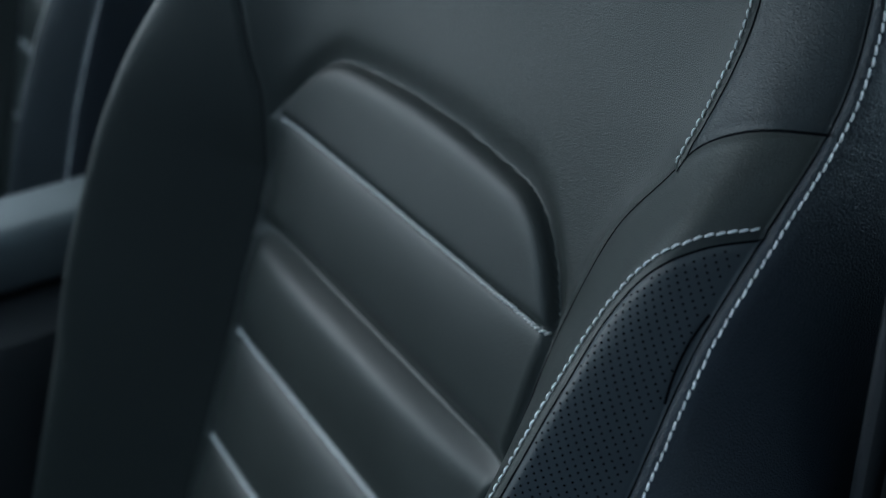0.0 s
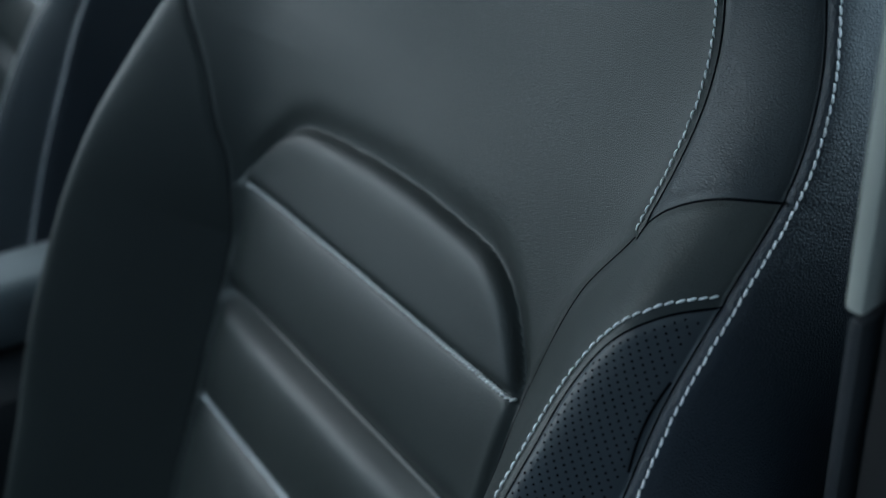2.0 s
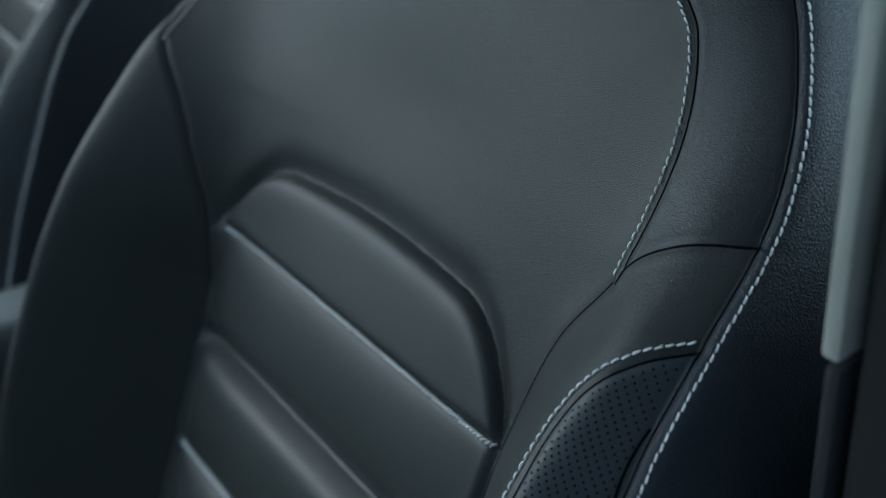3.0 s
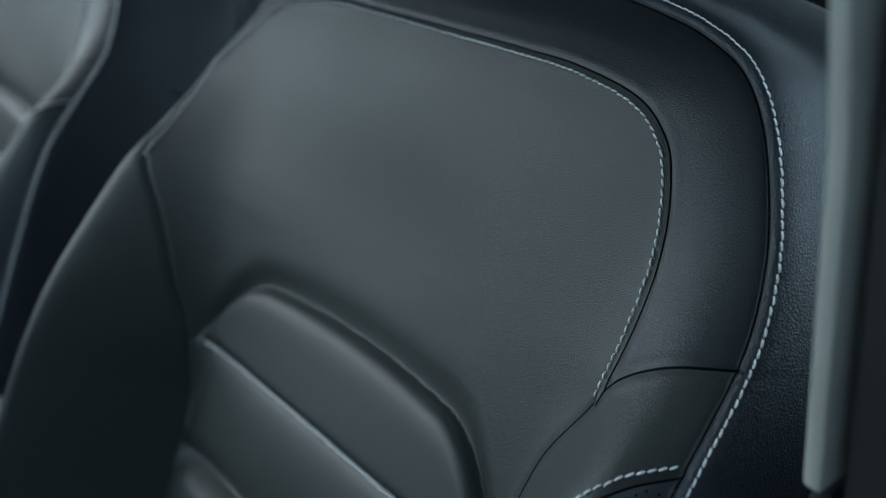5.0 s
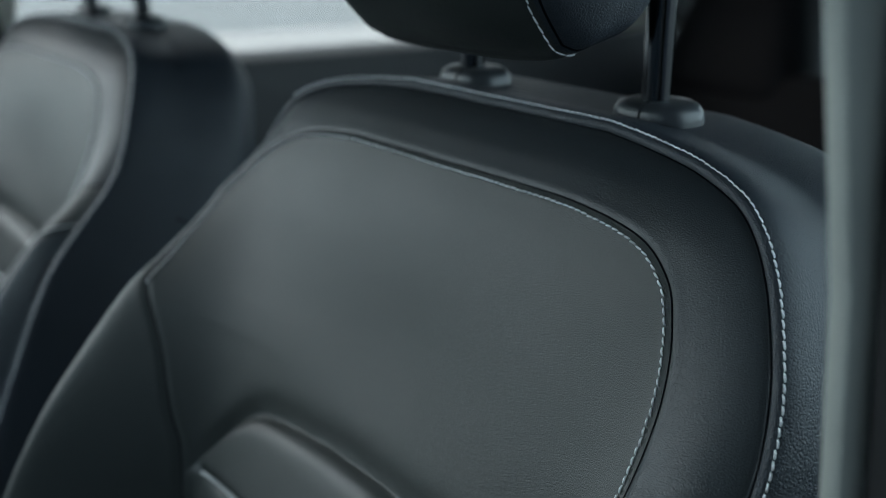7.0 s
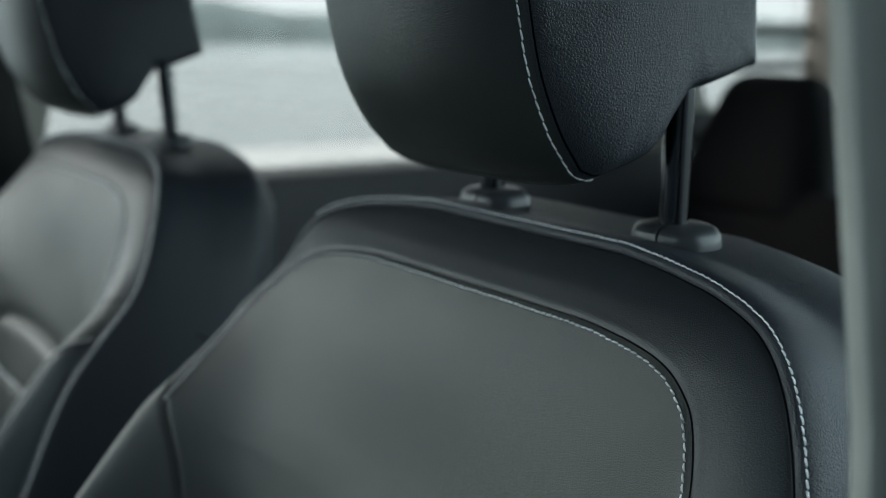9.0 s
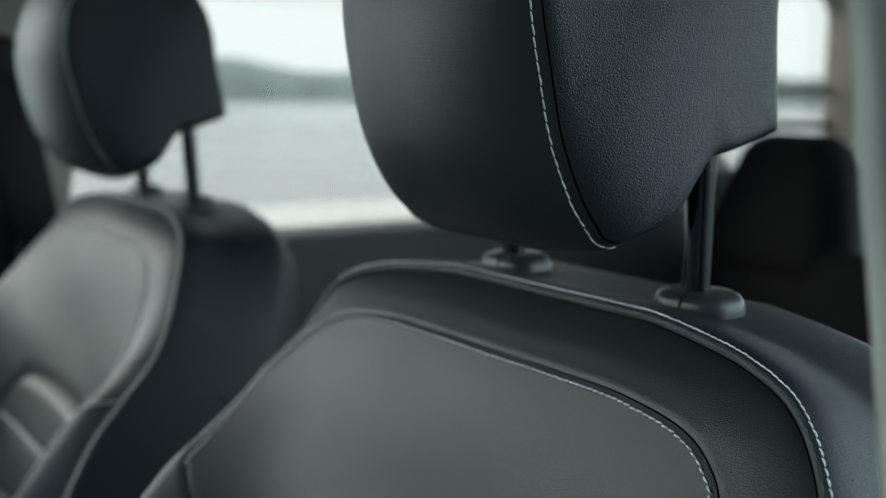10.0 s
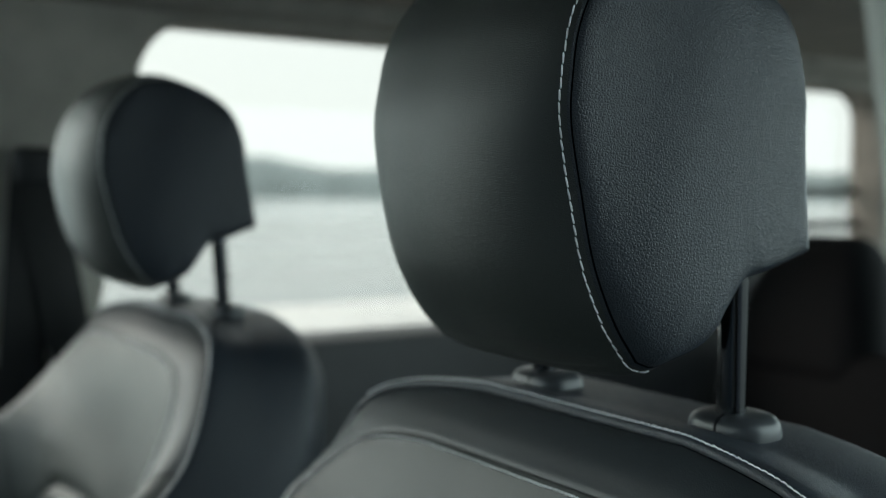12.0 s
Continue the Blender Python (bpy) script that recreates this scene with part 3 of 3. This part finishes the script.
def build_head(seat):
    outline = np.vstack([smooth_line(HR_FRONT, 0.003)[:-1], smooth_line(HR_UNDER, 0.003)[:-1], smooth_line(HR_BACK, 0.003)[:-1]])
    n = len(outline)
    nf = len(smooth_line(HR_FRONT, 0.003)) - 1
    cen = np.array([-0.115, 0.095])
    run = np.arange(n)
    # share of the outline that belongs to the padded front, eased at its ends
    front = np.zeros(n)
    x = np.linspace(0, 1, nf)
    front[:nf] = np.sin(math.pi * np.clip(x, 0, 1)) ** 0.6
    across = np.linspace(-1, 1, 41)
    half = 0.100
    rows = []
    for a in across:
        bulge = 1.04 * (1 - abs(a) ** 2.9)
        pull = 0.004 * abs(a) ** 8
        dirs = outline - cen
        dist = np.linalg.norm(dirs, axis=1, keepdims=True)
        dirs = dirs / dist
        fuller = np.interp(outline[:, 0], [-0.218, -0.19, -0.15, -0.09, -0.05, -0.02, 0.0], [-0.010, -0.009, -0.005, 0.003, 0.011, 0.014, 0.006])
        q = outline + dirs * (front[:, None] * (0.013 + fuller[:, None]) * bulge + 0.004 * bulge - pull)
        hw = np.where(run < nf, 0.0845, np.interp(outline[:, 1], [0.0, 0.03, 0.06, 0.088], [0.0945, 0.098, 0.095, 0.0845]))
        rows.append(seat_place(a * hw, q[:, 0], q[:, 1]))
    Q = np.array(rows)
    m = len(across)
    gi = np.arange(m * n).reshape(m, n)
    nxt = np.roll(gi, -1, axis=1)
    gq = np.stack([gi[:-1], gi[1:], nxt[1:], nxt[:-1]], -1).reshape(-1, 4)
    head = mesh_object("headrest", Q.reshape(-1, 3), gq, LEATHER, seat, "black leather head restraint with pale side stitching")
    for sg_, row in ((-1, Q[0]), (1, Q[-1])):
        verts, faces = [], []
        ks = (0.0, 0.008, 0.013, 0.018, 0.024, 0.032, 0.045, 0.065, 0.085, 0.12, 0.2, 0.3, 0.4, 0.5, 0.6, 0.7, 0.8, 0.9, 0.97)
        mid = seat_place(sg_ * (half + 0.003), cen[0], cen[1] - 0.015)

        def side_ring(k, proud=0.0):
            p = row * (1 - k) + mid * k
            depth = (p - TOP) @ AX_W
            lift = -0.0008 * math.exp(-((k - 0.016) / 0.006) ** 2) + 0.005 * (1 - math.exp(-k / 0.04))
            hold = math.exp(-k / 0.16)
            p[:, 0] = sg_ * (np.abs(row[:, 0]) * hold + side_fold(depth) * (1 - hold) + lift + proud)
            return p
        for k in ks:
            verts += list(side_ring(k))
        for i in range(len(ks) - 1):
            for j in range(n):
                x0, x1 = i * n + j, i * n + (j + 1) % n
                faces.append((x0, x1, x1 + n, x0 + n) if sg_ < 0 else (x0, x0 + n, x1 + n, x1))
        verts.append(np.mean(verts[-n:], axis=0))
        last = (len(ks) - 1) * n
        for j in range(n):
            t3 = (last + j, last + (j + 1) % n, len(verts) - 1)
            faces.append(t3 if sg_ < 0 else t3[::-1])
        mesh_object("side_panel", verts, faces, LEATHER_SIDE, head, "coarse grained black leatherette")
        piping = np.vstack([side_ring(0.0125, 0.0002), side_ring(0.016, 0.0008), side_ring(0.0195, 0.0002)])
        mesh_object("side_seam", piping, [(r * n + j, r * n + (j + 1) % n, (r + 1) * n + (j + 1) % n, (r + 1) * n + j) for r in (0, 1) for j in range(n)], SEAM, head, "black sewn seam")
        line = Q[1 if sg_ < 0 else -2][:nf + 5] * 0.6 + row[:nf + 5] * 0.4
        nn = line - seat_place(0.0, cen[0], cen[1])
        nn = nn / np.linalg.norm(nn, axis=1, keepdims=True) + np.array([sg_ * 0.3, 0, 0])
        if sg_ > 0:
            stitches("stitching", line, nn / np.linalg.norm(nn, axis=1, keepdims=True), head, length=0.0052, pitch=0.0056, thick=0.00042, slant=0.0004)
    return head


near_seat = build_seat()
build_head(near_seat)
# the far seat's back stands more upright
far_seat = copy_thing(near_seat, Matrix.Translation((-0.705, 0.002, 1.240)) @ Matrix.Rotation(radians(3), 4, "X") @ Matrix.Translation((0, 0, -1.25)))

# ---- car cabin ----
def structure(name, bm, mat, label, category):
    return tagged(part(name, bm, mat), label, category, "", "structure")


bm = bmesh.new(); box(bm, (-1.15, -1.6, 0.30), (0.42, 2.6, 0.36), 0.01)
structure("floor", bm, CARPET, "black carpeted car floor under the seats", "car floor")
bm = bmesh.new(); box(bm, (-1.10, -0.74, 1.66), (0.36, 2.5, 1.72), 0.02)
structure("ceiling", bm, HEADLINER, "beige grey fabric headliner of the car", "headliner")
# far side: lower wall, roof rail, pillars
bm = bmesh.new(); box(bm, (-1.165, -1.6, 0.36), (-1.045, 2.43, 1.132), 0.012)
structure("wall_far_side", bm, DOORTRIM, "dark door trim below the far side windows", "door trim")
bm = bmesh.new(); box(bm, (-1.16, -0.5, 1.625), (-1.03, 2.5, 1.70), 0.03)
structure("trim_far_roof_rail", bm, HEADLINER, "beige grey trim along the roof edge", "roof trim")


def framed_wall(name, y0, y1, z0, z1, hole, radius, mat, label, category, x0=-1.15, x1=-1.06, slant=0.0):
    """An upright side wall with one rounded window opening through it; hole: y0, y1, z0, z1."""
    h0, h1, g0, g1 = hole
    ring = []
    for cy, cz, a0 in ((h1 - radius, g1 - radius, 0), (h0 + radius, g1 - radius, 90), (h0 + radius, g0 + radius, 180), (h1 - radius, g0 + radius, 270)):
        for k in range(9):
            a = radians(a0 + 90 * k / 8)
            ring.append((cy + radius * math.cos(a), cz + radius * math.sin(a)))
    ring = [(y + slant * (z - g0) / (g1 - g0) * max(0, (h1 - y) / (h1 - h0)), z) for y, z in ring]
    cy, cz = (h0 + h1) / 2, (g0 + g1) / 2
    outer = []
    for y, z in ring:
        dy, dz = y - cy, z - cz
        s = min((y1 - cy) / dy if dy > 1e-9 else (y0 - cy) / dy if dy < -1e-9 else 1e9, (z1 - cz) / dz if dz > 1e-9 else (z0 - cz) / dz if dz < -1e-9 else 1e9)
        outer.append((cy + dy * s, cz + dz * s))
    bm = bmesh.new()
    n = len(ring)
    lip = 0.012
    loops = []
    for x, src, grow in ((x0, outer, 0), (x0, ring, 0), (x1 - lip, ring, 0), (x1 - lip * 0.3, ring, 0.3), (x1, ring, 1), (x1, outer, 0)):
        loop = []
        for y, z in src:
            dy, dz = y - cy, z - cz
            d = math.hypot(dy, dz)
            loop.append(bm.verts.new((x, y + dy / d * lip * grow, z + dz / d * lip * grow)))
        loops.append(loop)
    for a, c in zip(loops, loops[1:] + loops[:1]):
        for k in range(n):
            bm.faces.new((a[k], a[(k + 1) % n], c[(k + 1) % n], c[k]))
    return structure(name, bm, mat, label, category)


framed_wall("wall_far_rear_door", -0.16, 1.22, 1.10, 1.68, (-0.02, 1.08, 1.128, 1.612), 0.075, HEADLINER, "beige grey framed window of the far rear door", "window frame", slant=0.085)
framed_wall("wall_far_quarter", 1.224, 2.5, 1.10, 1.68, (1.34, 1.79, 1.20, 1.60), 0.07, HEADLINER, "beige grey framed rear quarter window", "window frame", -1.149, -1.061)
bm = bmesh.new(); box(bm, (-1.058, 1.23, 1.136), (-1.046, 2.42, 1.205), 0.004)
structure("trim_far_quarter_sill", bm, DOORTRIM, "dark trim under the rear quarter window", "window trim")
bm = bmesh.new()
for z in (1.362, 1.285):
    box(bm, (-1.137, 1.345, z), (-1.120, 1.785, z + 0.018), 0.004)
structure("trim_quarter_window_rails", bm, RUBBER, "black rails across the rear quarter window", "window rail")
bm = bmesh.new(); box(bm, (-1.15, -0.188, 1.10), (-1.055, -0.163, 1.66), 0.010)
structure("trim_far_pillar", bm, HEADLINER, "beige grey trimmed middle pillar of the car", "pillar")
bm = bmesh.new(); box(bm, (-1.15, 2.44, 0.36), (0.40, 2.52, 1.12), 0.03)
structure("wall_tailgate", bm, DOORTRIM, "dark trimmed tailgate at the car's end", "tailgate")
# near side
bm = bmesh.new(); box(bm, (0.34, 0.05, 0.36), (0.42, 2.5, 1.115), 0.02)
structure("wall_near_rear_door", bm, DOORTRIM, "dark rear door trim behind the pillar", "door trim")
bm = bmesh.new(); box(bm, (0.34, -0.9, 0.30), (0.44, 0.05, 0.42), 0.02)
structure("trim_door_sill", bm, PLASTIC_ROUGH, "black plastic sill of the open doorway", "door sill")
bm = bmesh.new(); box(bm, (0.30, -0.5, 1.62), (0.40, 2.5, 1.70), 0.03)
structure("trim_near_roof_rail", bm, HEADLINER, "beige grey trim along the near roof edge", "roof trim")
# near middle pillar: its upper half leans further forward
lean = Matrix.Translation((0.3, -0.162, 1.13)) @ Euler((radians(6.8), 0, 0)).to_matrix().to_4x4()
bm = bmesh.new(); box(bm, (0.0, 0.0, 0.0), (0.0074, 0.03, 0.53), 0.002, turn=lean)
bmesh.ops.bisect_plane(bm, geom=bm.verts[:] + bm.edges[:] + bm.faces[:], plane_co=lean @ Vector((0, 0, 0.12)), plane_no=lean.to_3x3() @ Vector((0, 0, 1)))
for vert in bm.verts:
    vert.co.y -= 0.11 * max(0.0, vert.co.z - 1.25)
structure("trim_near_pillar", bm, PILLAR, "pale grey upper trim of the door pillar", "pillar")
bm = bmesh.new(); box(bm, (0.0090, 0.003, -0.6), (0.07, 0.12, 0.52), 0.01, turn=lean)
structure("trim_door_seal", bm, RUBBER, "black rubber door seal along the pillar", "door seal")
bm = bmesh.new(); box(bm, (0.001, 0.001, -0.75), (0.0078, 0.14, -0.003), 0.003, turn=lean)
structure("trim_near_lower_pillar", bm, DOORTRIM, "dark grey lower trim of the door pillar", "pillar")
# front of the car: bulkhead and dashboard, windscreen left open above
bm = bmesh.new(); box(bm, (-1.15, -1.65, 0.36), (0.40, -1.25, 1.05), 0.05)
structure("dashboard", bm, PLASTIC_ROUGH, "black plastic dashboard across the car's front", "dashboard")

for name, y0, y1 in (("window_1", -0.03, 1.15), ("window_2", 1.33, 1.86)):
    bm = bmesh.new(); box(bm, (-1.137, y0, 1.11), (-1.133, y1, 1.63), 0)
    structure(name, bm, GLASS, "bronze tinted side window pane of the car", "car window")
# belt on the far pillar
belt = new("seat_belt")
tagged(belt, "black seat belt hanging from the far door pillar", "seat belt", "", "thing")
for turn, x in ((-4.0, -1.043), (10.0, -1.036)):
    bm = bmesh.new(); box(bm, (-0.0012, -0.030, -0.42), (0.0012, 0.030, 0.0), 0.0008, turn=Matrix.Translation((x, -0.100, 1.40)) @ Euler((radians(turn), 0, 0)).to_matrix().to_4x4())
    part("webbing", bm, WEBBING, belt)
bm = bmesh.new(); box(bm, (-1.055, -0.128, 1.372), (-1.028, -0.072, 1.424), 0.012, seg=3)
part("belt_guide", bm, PLASTIC_ROUGH, belt)

# centre console
console = new("centre_console")
tagged(console, "dark centre console with a grey padded armrest", "console", "", "thing")
bm = bmesh.new(); box(bm, (-0.44, -1.2, 0.36), (-0.27, 0.1, 0.80), 0.02)
part("body", bm, PLASTIC_ROUGH, console)
bm = bmesh.new(); box(bm, (-0.40, -0.52, 0.803), (-0.325, 0.05, 0.862), 0.016, seg=4)
part("armrest", bm, GREYTRIM, console, "grey padded armrest")

# rear bench
bench = new("rear_bench")
tagged(bench, "dark leather rear bench with three head restraints", "car seat", "", "thing")
rec = Matrix.Translation((0, 1.02, 0.55)) @ Euler((radians(-20), 0, 0)).to_matrix().to_4x4()


def rear_headrest(x):
    """A padded block that widens to sloping shoulders below."""
    bm = bmesh.new()
    box(bm, (-0.15, 0.01, 0.48), (0.15, 0.15, 0.80), 0.065, seg=6)
    for vert in bm.verts:
        vert.co.x *= 1.25 - 0.5 * max(0.0, min(1.0, (vert.co.z - 0.52) / 0.26)) ** 0.8
    bm.transform(rec @ Matrix.Translation((x, -0.02, 0)))
    return bm


for x0, x1 in ((-1.02, -0.50), (-0.49, -0.21), (-0.20, 0.32)):
    bm = bmesh.new(); box(bm, (x0, 0, 0), (x1, 0.16, 0.58), 0.045, turn=rec, seg=4)
    part("backrest", bm, CLOTH_REAR, bench)
    part("headrest", rear_headrest((x0 + x1) / 2 - 0.10), CLOTH_REAR, bench)
bm = bmesh.new(); box(bm, (-1.02, 0.55, 0.40), (0.32, 1.10, 0.66), 0.05, seg=4)
part("cushion", bm, CLOTH_REAR, bench)

# ---- outside ----
bm = bmesh.new(); box(bm, (-4.6, -60, -0.3), (40, 60, 0.0), 0)
structure("ground", bm, PAVING, "grey asphalt quay that the car stands on", "quay")
bm = bmesh.new(); box(bm, (-4.25, -60, 0.0), (-3.1, 60, 0.81), 0.02)
structure("parapet", bm, PAINT, "low broad white painted concrete parapet along the quay", "parapet")
bm = bmesh.new(); box(bm, (-3000, -2500, -2.2), (-4.6, 2500, -2.0), 0)
structure("water", bm, WATER, "pale calm sea water under an overcast sky", "water")


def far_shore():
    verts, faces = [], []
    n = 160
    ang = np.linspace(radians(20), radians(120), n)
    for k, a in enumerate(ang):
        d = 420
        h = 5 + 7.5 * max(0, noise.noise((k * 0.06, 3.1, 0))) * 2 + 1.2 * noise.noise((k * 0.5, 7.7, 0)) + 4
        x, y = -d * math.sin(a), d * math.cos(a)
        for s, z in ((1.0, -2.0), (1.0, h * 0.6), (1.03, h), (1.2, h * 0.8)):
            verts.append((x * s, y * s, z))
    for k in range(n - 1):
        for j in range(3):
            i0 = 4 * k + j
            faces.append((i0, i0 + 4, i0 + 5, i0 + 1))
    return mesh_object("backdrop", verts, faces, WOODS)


tagged(far_shore(), "wooded far shore across the water, haze put into its colour", "far shore", "", "structure")
# unseen walls, added to block sky light from the near side and front
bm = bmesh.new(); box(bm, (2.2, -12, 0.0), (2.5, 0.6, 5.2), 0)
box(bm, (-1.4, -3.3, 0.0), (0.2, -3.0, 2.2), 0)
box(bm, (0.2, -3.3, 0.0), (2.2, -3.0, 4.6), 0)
structure("wall_light_blocker", bm, WALLDARK, "unseen grey wall added to keep light off the seats", "wall")
